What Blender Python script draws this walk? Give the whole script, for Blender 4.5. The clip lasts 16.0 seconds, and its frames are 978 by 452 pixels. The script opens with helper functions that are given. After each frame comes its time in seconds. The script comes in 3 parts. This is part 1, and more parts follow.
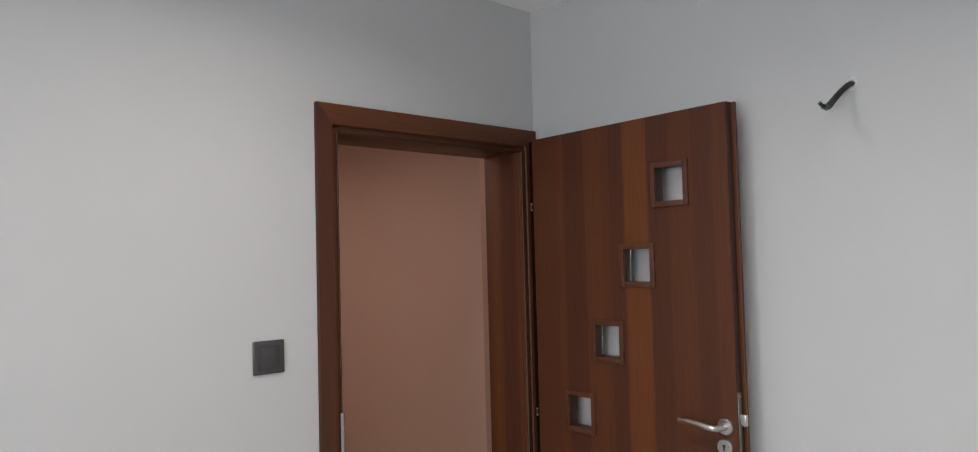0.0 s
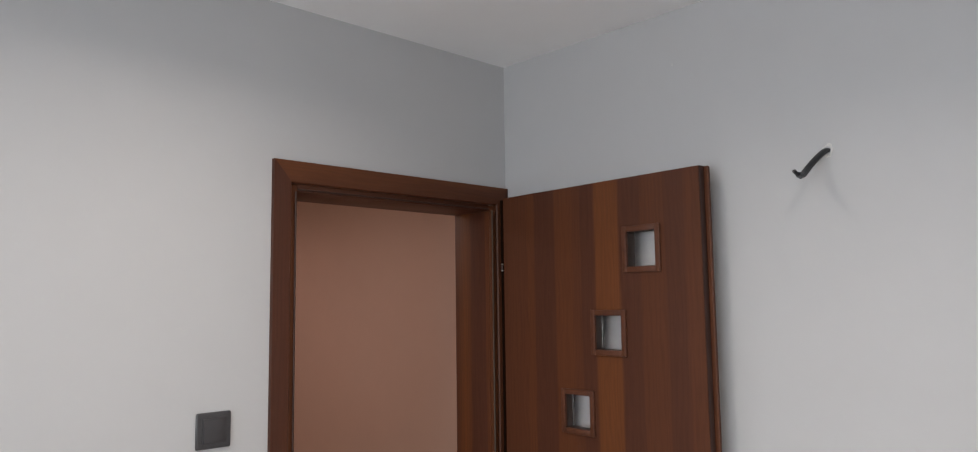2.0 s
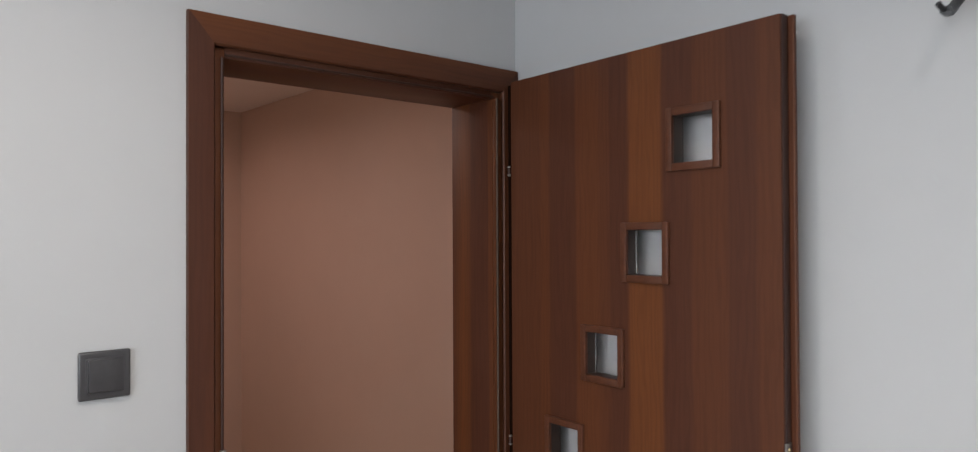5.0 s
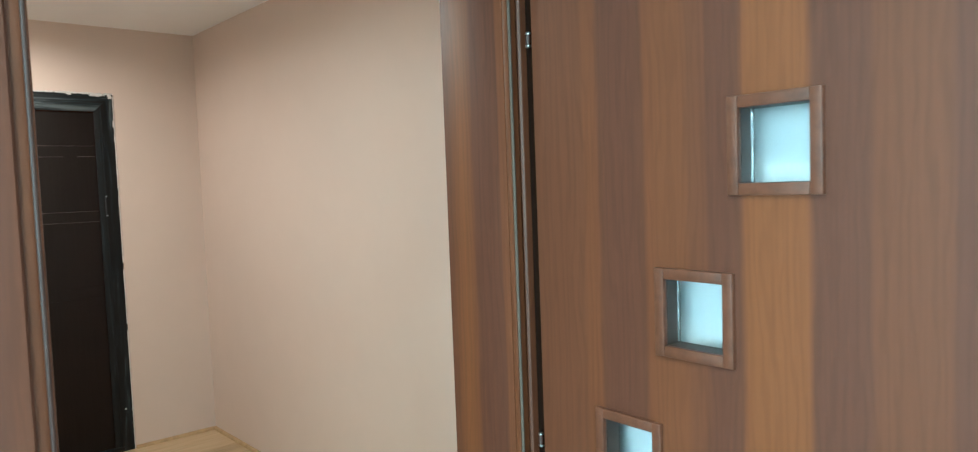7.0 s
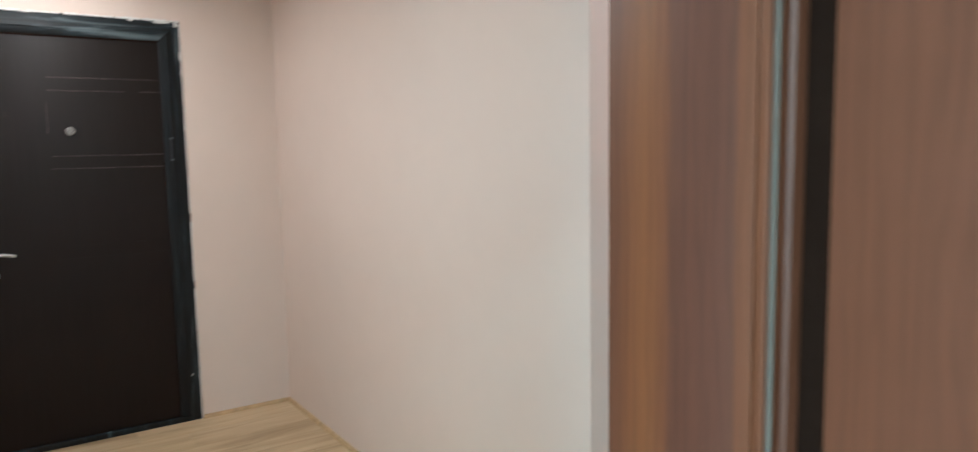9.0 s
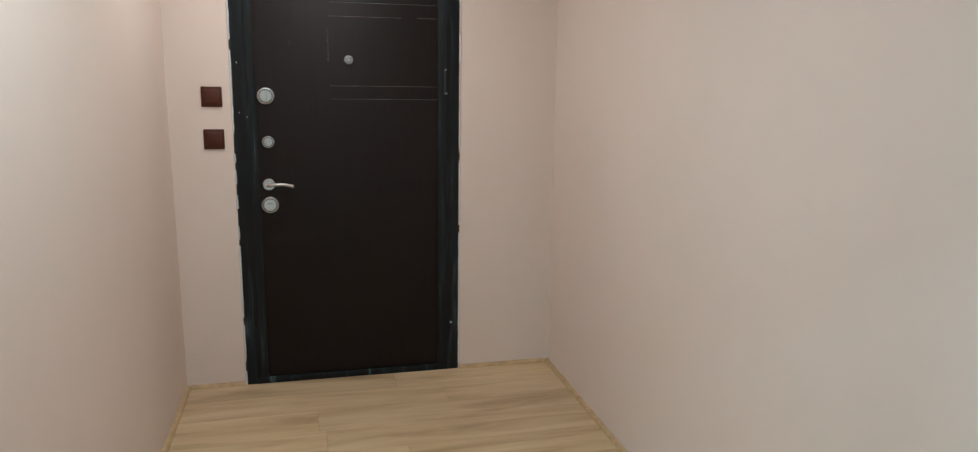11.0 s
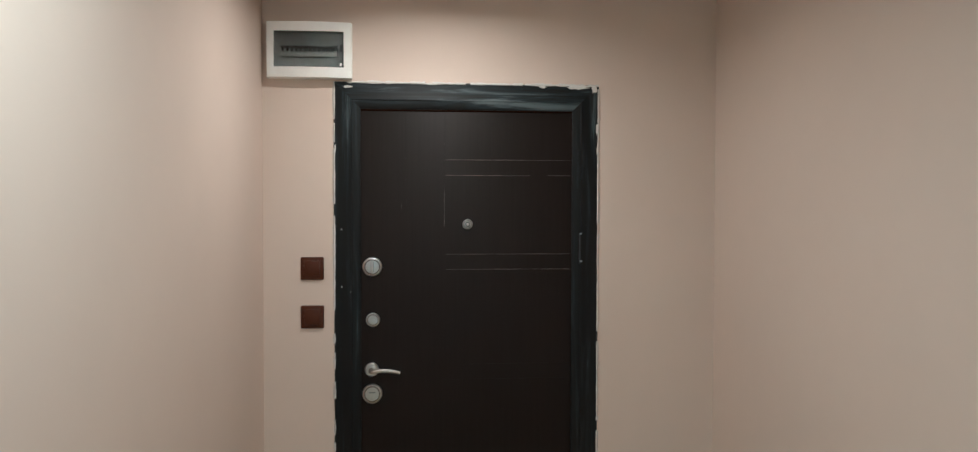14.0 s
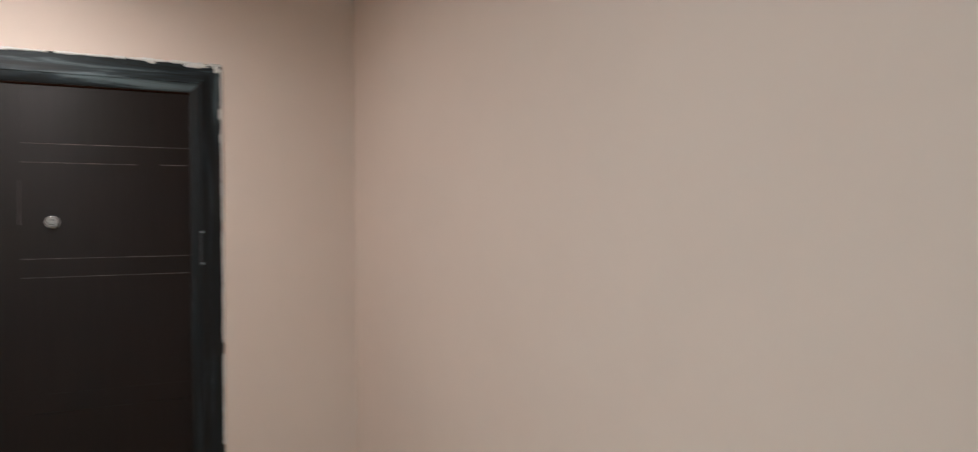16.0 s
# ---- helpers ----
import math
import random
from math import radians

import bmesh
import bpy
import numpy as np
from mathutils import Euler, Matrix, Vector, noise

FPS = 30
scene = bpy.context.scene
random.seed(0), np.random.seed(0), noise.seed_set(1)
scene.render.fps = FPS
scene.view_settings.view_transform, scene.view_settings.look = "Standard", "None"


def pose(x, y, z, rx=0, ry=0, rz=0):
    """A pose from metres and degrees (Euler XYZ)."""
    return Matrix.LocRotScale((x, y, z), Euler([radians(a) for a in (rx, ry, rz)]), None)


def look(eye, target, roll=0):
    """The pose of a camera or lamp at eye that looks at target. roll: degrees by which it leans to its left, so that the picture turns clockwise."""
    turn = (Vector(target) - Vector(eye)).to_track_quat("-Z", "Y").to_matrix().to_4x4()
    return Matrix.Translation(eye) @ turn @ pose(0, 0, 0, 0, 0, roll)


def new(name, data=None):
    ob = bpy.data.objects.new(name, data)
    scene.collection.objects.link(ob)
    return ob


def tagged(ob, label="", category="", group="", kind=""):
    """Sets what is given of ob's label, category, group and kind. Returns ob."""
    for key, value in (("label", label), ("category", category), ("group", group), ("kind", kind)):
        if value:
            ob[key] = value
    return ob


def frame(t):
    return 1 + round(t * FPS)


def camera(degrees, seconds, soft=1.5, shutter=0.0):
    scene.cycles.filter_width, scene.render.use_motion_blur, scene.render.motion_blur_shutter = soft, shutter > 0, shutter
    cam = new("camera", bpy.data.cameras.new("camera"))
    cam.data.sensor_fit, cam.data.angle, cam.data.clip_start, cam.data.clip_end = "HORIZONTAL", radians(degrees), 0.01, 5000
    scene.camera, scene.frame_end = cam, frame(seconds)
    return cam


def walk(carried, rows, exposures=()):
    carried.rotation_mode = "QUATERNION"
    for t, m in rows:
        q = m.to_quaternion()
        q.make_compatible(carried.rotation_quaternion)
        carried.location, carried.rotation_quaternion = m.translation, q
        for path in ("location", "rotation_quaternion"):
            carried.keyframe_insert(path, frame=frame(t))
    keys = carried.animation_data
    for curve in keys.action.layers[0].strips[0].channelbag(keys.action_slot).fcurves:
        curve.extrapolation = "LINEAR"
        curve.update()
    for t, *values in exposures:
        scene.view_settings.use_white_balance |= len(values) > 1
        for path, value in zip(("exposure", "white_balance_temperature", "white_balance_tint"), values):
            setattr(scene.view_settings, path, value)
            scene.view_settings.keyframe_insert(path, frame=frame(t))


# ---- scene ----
cam = camera(66.9, 16.0, soft=1.1, shutter=0.5)
PATH = [
    (0, (-1.903, -1.827, 1.547), (-0.552, -0.354, 1.635), -1.5),
    (0.5, (-1.903, -1.823, 1.55), (-0.557, -0.348, 1.669), -2.1),
    (1, (-1.859, -1.813, 1.572), (-0.552, -0.31, 1.748), -2.0),
    (1.5, (-1.812, -1.807, 1.585), (-0.457, -0.349, 1.781), -0.5),
    (2, (-1.798, -1.808, 1.607), (-0.428, -0.365, 1.811), -0.8),
    (2.5, (-1.807, -1.8, 1.612), (-0.442, -0.358, 1.846), -0.7),
    (3, (-1.742, -1.78, 1.604), (-0.456, -0.268, 1.843), -0.7),
    (3.5, (-1.681, -1.738, 1.585), (-0.341, -0.259, 1.712), -0.5),
    (3.7, (-1.645, -1.704, 1.578), (-0.292, -0.234, 1.674), -0.5),
    (5.8, (-1.206, -1.285, 1.5), (0.082, 0.244, 1.472), -0.0),
    (6, (-1.167, -1.226, 1.478), (0.165, 0.266, 1.418), 0.3),
    (6.5, (-1.07, -1.063, 1.486), (0.321, 0.373, 1.441), -1.6),
    (7, (-0.977, -0.957, 1.48), (0.345, 0.538, 1.361), -2.1),
    (7.5, (-0.878, -0.846, 1.453), (0.383, 0.704, 1.376), -0.4),
    (8, (-0.812, -0.712, 1.431), (0.416, 0.862, 1.309), 0.3),
    (8.5, (-0.718, -0.536, 1.416), (0.557, 1.001, 1.3), -1.1),
    (9, (-0.605, -0.379, 1.417), (0.511, 1.267, 1.198), -1.0),
    (9.5, (-0.511, -0.255, 1.449), (0.362, 1.519, 1.149), -0.1),
    (9.7, (-0.485, -0.215, 1.458), (0.292, 1.592, 1.093), -0.6),
    (11.8, (-0.416, 0.37, 1.44), (-0.124, 2.311, 1.057), 0.4),
    (12, (-0.399, 0.409, 1.444), (-0.176, 2.364, 1.086), -0.7),
    (12.5, (-0.374, 0.53, 1.452), (-0.245, 2.511, 1.204), -1.3),
    (13, (-0.471, 0.648, 1.487), (-0.261, 2.627, 1.289), -1.4),
    (13.5, (-0.484, 0.719, 1.533), (-0.299, 2.707, 1.43), -1.0),
    (14, (-0.421, 0.766, 1.581), (-0.249, 2.758, 1.529), 0.1),
    (14.5, (-0.345, 0.826, 1.565), (-0.148, 2.817, 1.573), 0.1),
    (15, (-0.303, 0.909, 1.539), (0.18, 2.85, 1.579), -0.7),
    (15.5, (-0.306, 0.928, 1.566), (0.481, 2.767, 1.534), -0.3),
    (16, (-0.069, 0.908, 1.484), (0.826, 2.697, 1.486), -0.6),
]
EXPOSURES = [
    (0.0, -0.08, 6500, 11), (2.0, -0.02, 6550, 13), (3.7, -0.02, 6600, 14), (5.8, 0.55, 5800, 0), (6.5, 1.4, 5000, -21), (7.0, 1.87, 4480, -32), (8.0, 1.98, 4200, -32), (9.0, 1.98, 4150, -29),
    (9.7, 1.88, 4150, -28), (11.8, 1.62, 4250, -32), (13.0, 1.44, 4300, -32), (14.0, 1.36, 4300, -32), (15.0, 1.46, 4320, -31), (16.0, 1.52, 4350, -28),
]
walk(cam, [(t, look(eye, target, roll)) for t, eye, target, roll in PATH], EXPOSURES)

# ---- light ----
ROOM_W, ROOM_D, CEIL = -3.7, -3.4, 2.43       # west wall, south wall, ceiling height
HALL_E, HALL_W, HALL_N, HALL_S = 0.729, -1.032, 3.629, 0.170
PASS_N, PASS_E = 1.105, 1.75                      # side passage: north face, end
WIN = (-2.7, -0.75, 0.85, 2.1)                 # room window: y from, y to, z from, z to

world = bpy.data.worlds.new("sky")
scene.world = world
world.use_nodes = True
wn = world.node_tree
sky = wn.nodes.new("ShaderNodeTexSky")
sky.sky_type, sky.sun_disc = "NISHITA", False
sky.sun_elevation, sky.sun_rotation = radians(40), radians(90)
wn.links.new(sky.outputs[0], wn.nodes["Background"].inputs[0])
wn.nodes["Background"].inputs[1].default_value = 0.1


def area_lamp(name, m, w, h, watts, color, shape="RECTANGLE", spread=180):
    d = bpy.data.lights.new(name, "AREA")
    d.shape, d.size, d.size_y, d.energy, d.color, d.spread = shape, w, h, watts, color, radians(spread)
    ob = new(name, d)
    ob.matrix_world = m
    return ob


wy, wz = (WIN[0] + WIN[1]) / 2, (WIN[2] + WIN[3]) / 2
area_lamp("window_daylight", look((ROOM_W + 0.03, wy, wz), (ROOM_W + 2.0, wy, wz - 0.9)), WIN[1] - WIN[0] - 0.1, WIN[3] - WIN[2] - 0.1, 50, (0.88, 0.955, 1.0))
ROOM_LAMPS = [(-1.22, -0.78, 6.8), (-1.38, -1.85, 12.0)]
for x, y, watts in ROOM_LAMPS:
    area_lamp("room_lamp_light", pose(x, y, CEIL - 0.034), 0.1, 0.1, watts, (1.0, 0.92, 0.82), "DISK", 156)
# second and third are unseen, added to brighten west wall and side passage
HALL_LAMPS_AND_FILL = [(-0.40, 3.06, 4.5, (1.0, 0.60, 0.49)), (-0.56, 1.66, 6.3, (1.0, 0.71, 0.625)), (1.25, 0.52, 2.3, (1.0, 0.57, 0.50))]
for x, y, watts, tint in HALL_LAMPS_AND_FILL:
    area_lamp("hall_lamp_and_fill_light", pose(x, y, CEIL - 0.034), 0.1, 0.1, watts, tint, "DISK", 168)


# ---- materials ----
def mat(name):
    m = bpy.data.materials.new(name)
    m.use_nodes = True
    nt = m.node_tree
    return m, nt, nt.nodes["Principled BSDF"]


def node(nt, kind, **inputs):
    n = nt.nodes.new(kind)
    for k, v in inputs.items():
        n.inputs[k.replace("_", " ")].default_value = v
    return n


def coords(nt, scale=(1, 1, 1), out="Object", rot=(0, 0, 0)):
    tc, mp = nt.nodes.new("ShaderNodeTexCoord"), nt.nodes.new("ShaderNodeMapping")
    mp.inputs["Scale"].default_value = scale
    mp.inputs["Rotation"].default_value = rot
    nt.links.new(tc.outputs[out], mp.inputs[0])
    return mp.outputs[0]


def ramp(nt, fac, stops, mode="LINEAR"):
    r = nt.nodes.new("ShaderNodeValToRGB")
    r.color_ramp.interpolation = mode
    el = r.color_ramp.elements
    while len(el) < len(stops):
        el.new(0.5)
    for e, (p, c) in zip(el, stops):
        e.position, e.color = p, (*c, 1) if len(c) == 3 else c
    nt.links.new(fac, r.inputs[0])
    return r.outputs[0]


def noise_tex(nt, vec, scale, detail=4, rough=0.55, distort=0.0):
    n = node(nt, "ShaderNodeTexNoise", Scale=scale, Detail=detail, Roughness=rough, Distortion=distort)
    nt.links.new(vec, n.inputs["Vector"])
    return n.outputs[0]


def mix(nt, fac, a, b, blend="MIX"):
    m = nt.nodes.new("ShaderNodeMix")
    m.data_type, m.blend_type = "RGBA", blend
    for sock, v in ((m.inputs[0], fac), (m.inputs[6], a), (m.inputs[7], b)):
        if isinstance(v, (int, float)):
            sock.default_value = v
        elif isinstance(v, tuple):
            sock.default_value = (*v, 1)
        else:
            nt.links.new(v, sock)
    return m.outputs[2]


def bump(nt, bsdf, height, strength, dist=0.002):
    b = node(nt, "ShaderNodeBump", Strength=strength, Distance=dist)
    nt.links.new(height, b.inputs["Height"])
    nt.links.new(b.outputs[0], bsdf.inputs["Normal"])


def paint(name, color, rough=0.75, var=0.06, grain=0.12):
    """Rolled wall paint: slight patches, fine roller stipple."""
    m, nt, b = mat(name)
    v = coords(nt)
    lo, hi = tuple(c * (1 - var) for c in color), tuple(min(1, c * (1 + var)) for c in color)
    patch = noise_tex(nt, v, 1.7, 5)
    col = ramp(nt, patch, [(0.3, lo), (0.7, hi)])
    fine = noise_tex(nt, v, 9.0, 6)
    col = mix(nt, 0.25, col, ramp(nt, fine, [(0.35, lo), (0.65, hi)]))
    nt.links.new(col, b.inputs["Base Color"])
    b.inputs["Roughness"].default_value = rough
    b.inputs["Specular IOR Level"].default_value = 0.3
    bump(nt, b, noise_tex(nt, v, 260, 3), grain, 0.001)
    return m


def plain(name, color, rough=0.5, metal=0.0, var=0.1, scale=40, grain=0.05, spec=0.5):
    m, nt, b = mat(name)
    v = coords(nt)
    lo, hi = tuple(c * (1 - var) for c in color), tuple(min(1, c * (1 + var)) for c in color)
    n = noise_tex(nt, v, scale, 5)
    nt.links.new(ramp(nt, n, [(0.3, lo), (0.7, hi)]), b.inputs["Base Color"])
    b.inputs["Roughness"].default_value, b.inputs["Metallic"].default_value = rough, metal
    b.inputs["Specular IOR Level"].default_value = spec
    if grain:
        bump(nt, b, n, grain, 0.001)
    return m


def veneer(name, axis, dark, mid, light, bands=None, lo=0.0, hi=1.0):
    """Glossy wood-look laminate with upright grain; bands run across the given axis."""
    m, nt, b = mat(name)
    tc = nt.nodes.new("ShaderNodeTexCoord")
    sep = nt.nodes.new("ShaderNodeSeparateXYZ")
    nt.links.new(tc.outputs["Object"], sep.inputs[0])
    stretch = {"x": (9, 1, 0.35), "y": (1, 9, 0.35), "z": (0.35, 1, 9)}[axis]
    fine = {"x": (170, 20, 5), "y": (20, 170, 5), "z": (5, 20, 170)}[axis]
    wob = noise_tex(nt, coords(nt, stretch), 1.0, 3, 0.5, 0.4)
    if bands:
        mr = node(nt, "ShaderNodeMapRange", From_Min=lo, From_Max=hi)
        add = nt.nodes.new("ShaderNodeMath")
        add.operation = "MULTIPLY_ADD"
        add.inputs[1].default_value = 0.016
        rag = noise_tex(nt, coords(nt, {"x": (30, 1, 6), "y": (1, 30, 6), "z": (6, 1, 30)}[axis]), 1.0, 4, 0.65)
        both = node(nt, "ShaderNodeMath")
        both.operation = "MULTIPLY_ADD"
        both.inputs[1].default_value = 0.55
        nt.links.new(rag, both.inputs[0])
        nt.links.new(wob, both.inputs[2])
        nt.links.new(both.outputs[0], add.inputs[0])
        nt.links.new(sep.outputs["XYZ".index(axis.upper())], add.inputs[2])
        nt.links.new(add.outputs[0], mr.inputs["Value"])
        base = ramp(nt, mr.outputs[0], bands)
    else:
        base = ramp(nt, wob, [(0.32, dark), (0.5, mid), (0.68, light)])
    streak = noise_tex(nt, coords(nt, fine), 1.0, 4, 0.6)
    col = mix(nt, 1.0, base, ramp(nt, streak, [(0.28, (0.89, 0.88, 0.87)), (0.5, (1, 1, 1)), (0.75, (1.09, 1.08, 1.07))]), "MULTIPLY")
    pores = noise_tex(nt, coords(nt, tuple(2.6 * f for f in fine)), 1.0, 2, 0.5)
    col = mix(nt, ramp(nt, pores, [(0.62, (0, 0, 0)), (0.75, (0.3, 0.3, 0.3))]), col, light)
    flame = node(nt, "ShaderNodeTexWave", Scale=1.0, Distortion=16.0, Detail=3.5, Detail_Scale=1.1)
    flame.bands_direction = axis.upper()
    nt.links.new(coords(nt, {"x": (20, 1, 2.6), "y": (1, 20, 2.6), "z": (2.6, 1, 20)}[axis]), flame.inputs["Vector"])
    col = mix(nt, ramp(nt, flame.outputs[1], [(0.5, (0, 0, 0)), (1.0, (0.24, 0.24, 0.24))]), col, mix(nt, 1.0, base, (0.62, 0.58, 0.56), "MULTIPLY"))
    nt.links.new(col, b.inputs["Base Color"])
    b.inputs["Roughness"].default_value = 0.48
    b.inputs["Specular IOR Level"].default_value = 0.28
    bump(nt, b, streak, 0.06, 0.001)
    return m


WD, WM, WL = (0.074, 0.0248, 0.0132), (0.103, 0.0332, 0.0128), (0.130, 0.0420, 0.0132)
# bands across the leaf, from the hinge edge (share of its width) to the lock edge
WK = (0.090, 0.0296, 0.0131)
STRIPES = [(0.0, WK), (0.05, WK), (0.145, WM), (0.187, WD), (0.306, WM), (0.404, WK), (0.445, WD), (0.516, WL), (0.640, WD), (0.74, WK), (0.85, WD), (0.93, WK)]
# and across the lining, from its hall edge to its room edge
LINING_BANDS = [(0.0, WM), (0.10, WM), (0.125, WD), (0.52, WD), (0.56, WM), (0.72, WL), (0.88, WM), (0.92, WK), (1.0, WK)]
LEAF_BANDS = []
for k, (p, c) in enumerate(STRIPES):
    LEAF_BANDS += [(p + 0.006, c), (STRIPES[k + 1][0] - 0.006 if k + 1 < len(STRIPES) else 1.0, c)]
LEAF_BANDS = [(1 - p, c) for p, c in reversed(LEAF_BANDS)]
M_WALL = paint("grey_wall_paint", (0.51, 0.51, 0.515), var=0.022)
M_HALL = paint("cream_wall_paint", (0.66, 0.56, 0.49), var=0.022)
M_CEIL = paint("white_ceiling_paint", (0.87, 0.87, 0.88), var=0.02)
M_LEAF = veneer("walnut_leaf_veneer", "y", WD, WM, WL, LEAF_BANDS, -0.746, 0.010)
M_TRIM = veneer("walnut_upright_trim", "x", tuple(0.88 * a for a in WD), WD, WK)
M_HEAD = veneer("walnut_crosswise_trim", "z", WD, WM, WL)
M_LINE = veneer("walnut_lining_veneer", "y", WD, WM, WL, LINING_BANDS, -0.07, 0.105)
M_SEAL = plain("grey_rubber_seal", (0.098, 0.070, 0.053), 0.85, var=0.1, spec=0.2)
M_REVEAL = plain("dark_walnut_reveal", (0.035, 0.020, 0.0145), 0.5)
M_EDGE = plain("dark_leaf_edge", (0.040, 0.0145, 0.009), 0.5)
M_STEELDARK = plain("dark_lock_steel", (0.20, 0.18, 0.165), 0.35, 1.0)
M_SEAL_AND_SHADE = plain("black_rubber_and_gap_shade", (0.014, 0.0065, 0.004), 0.95, spec=0.02)
M_MOULD = plain("walnut_moulding", (0.088, 0.0305, 0.0150), 0.42, 0, 0.2, 60, 0.05, 0.4)
M_CHROME = plain("satin_nickel", (0.58, 0.57, 0.55), 0.32, 1.0, 0.04, 120, 0.02)
M_BRASS = plain("brass_hinge", (0.55, 0.42, 0.22), 0.3, 1.0)
M_ANTH = plain("anthracite_plastic", (0.052, 0.049, 0.052), 0.3, 0.0, 0.08, 90, 0.03, 0.6)
M_BROWNSW = plain("brown_plastic", (0.058, 0.0155, 0.005), 0.42, 0.0, 0.1, 90, 0.05, 0.3)
M_CABLE = plain("black_cable_sheath", (0.018, 0.018, 0.02), 0.5)
M_PLASTER = plain("white_plaster", (0.66, 0.65, 0.63), 0.9, 0, 0.15, 300, 0.4)
M_WHITEPL = plain("white_plastic", (0.86, 0.86, 0.84), 0.35, 0, 0.03, 30)
M_BLACKPL = plain("black_plastic", (0.02, 0.02, 0.022), 0.4)
M_LIT, lit_nodes, lit_bsdf = mat("lit_diffuser")
lit_bsdf.inputs["Emission Color"].default_value = (1.0, 0.9, 0.8, 1)
lit_bsdf.inputs["Emission Strength"].default_value = 3.0
M_PALEPL = plain("pale_grey_plastic", (0.42, 0.43, 0.42), 0.45)
M_GREYPL = plain("grey_plastic", (0.25, 0.26, 0.26), 0.45)


def glass(name, tint, rough=0.02):
    m, nt, b = mat(name)
    b.inputs["Base Color"].default_value = (*tint, 1)
    b.inputs["Transmission Weight"].default_value = 1.0
    b.inputs["Roughness"].default_value = rough
    b.inputs["IOR"].default_value = 1.45
    return m


# door glass tint dims the panes in place of the leaf's shadow behind
M_GLASS = glass("shade_tinted_door_glass", (0.80, 0.78, 0.77), 0.12)
M_SMOKE = glass("smoked_cover", (0.45, 0.47, 0.455), 0.05)
M_PANE = glass("window_glass", (0.97, 1.0, 1.0), 0.0)


def steel_paint(name, stretch, clean):
    """Dark blue-grey frame paint with chalky plaster smears."""
    m, nt, b = mat(name)
    n = noise_tex(nt, coords(nt, stretch), 1.0, 6, 0.62, 0.5)
    f = noise_tex(nt, coords(nt), 60, 5, 0.7)
    col = ramp(nt, n, [(0.3, (0.002, 0.0029, 0.0036)), (0.50 + clean, (0.004, 0.0058, 0.007)), (0.59 + clean, (0.014, 0.021, 0.0245)), (0.70 + clean, (0.10, 0.125, 0.135))])
    col = mix(nt, ramp(nt, f, [(0.66, (0, 0, 0)), (0.8, (0.25, 0.25, 0.25))]), col, (0.12, 0.14, 0.15))
    nt.links.new(col, b.inputs["Base Color"])
    b.inputs["Roughness"].default_value = 0.55
    b.inputs["Specular IOR Level"].default_value = 0.28
    bump(nt, b, f, 0.15, 0.001)
    return m


def steel_leaf():
    """Wenge-brown film pressed on the entrance leaf."""
    m, nt, b = mat("dark_wenge_film")
    s = noise_tex(nt, coords(nt, (90, 20, 2.5)), 1.0, 5, 0.6)
    n = noise_tex(nt, coords(nt), 2.2, 4)
    col = ramp(nt, s, [(0.3, (0.0068, 0.0048, 0.0042)), (0.7, (0.0108, 0.0078, 0.0069))])
    col = mix(nt, ramp(nt, n, [(0.4, (0, 0, 0)), (0.7, (0.4, 0.4, 0.4))]), col, (0.0130, 0.0094, 0.0084))
    nt.links.new(col, b.inputs["Base Color"])
    b.inputs["Roughness"].default_value = 0.55
    b.inputs["Specular IOR Level"].default_value = 0.22
    bump(nt, b, s, 0.08, 0.001)
    return m


M_FRAME, M_FRAMEHEAD, M_STEEL = steel_paint("smeared_frame_paint", (24, 9, 1.7), 0.02), steel_paint("smeared_head_paint", (1.9, 9, 30), -0.06), steel_leaf()
M_GROOVE = plain("worn_groove", (0.115, 0.092, 0.080), 0.6, 0, 0.9, 14)


def laminate():
    m, nt, b = mat("oak_laminate")
    info = nt.nodes.new("ShaderNodeObjectInfo")
    tc = nt.nodes.new("ShaderNodeTexCoord")
    off = nt.nodes.new("ShaderNodeVectorMath")
    off.operation = "MULTIPLY_ADD"
    off.inputs[1].default_value = (17, 31, 0)
    comb = nt.nodes.new("ShaderNodeCombineXYZ")
    nt.links.new(info.outputs["Random"], comb.inputs[0])
    nt.links.new(info.outputs["Random"], comb.inputs[1])
    nt.links.new(comb.outputs[0], off.inputs[0])
    nt.links.new(tc.outputs["Object"], off.inputs[2])

    def stretched(s):
        mp = nt.nodes.new("ShaderNodeMapping")
        mp.inputs["Scale"].default_value = s
        nt.links.new(off.outputs[0], mp.inputs[0])
        return mp.outputs[0]
    big = noise_tex(nt, stretched((1.3, 11, 1)), 1.0, 5, 0.6, 0.8)
    fine = noise_tex(nt, stretched((6, 190, 1)), 1.0, 4, 0.6)
    col = ramp(nt, big, [(0.28, (0.33, 0.235, 0.125)), (0.45, (0.48, 0.355, 0.20)), (0.6, (0.57, 0.435, 0.26)), (0.8, (0.63, 0.50, 0.32))])
    col = mix(nt, ramp(nt, fine, [(0.45, (0, 0, 0)), (0.8, (0.32, 0.32, 0.32))]), col, (0.30, 0.205, 0.11))
    tone = ramp(nt, info.outputs["Random"], [(0, (0.86, 0.86, 0.86)), (1, (1, 1, 1))])
    col = mix(nt, 1.0, col, tone, "MULTIPLY")
    nt.links.new(col, b.inputs["Base Color"])
    b.inputs["Roughness"].default_value = 0.42
    bump(nt, b, fine, 0.08, 0.001)
    return m


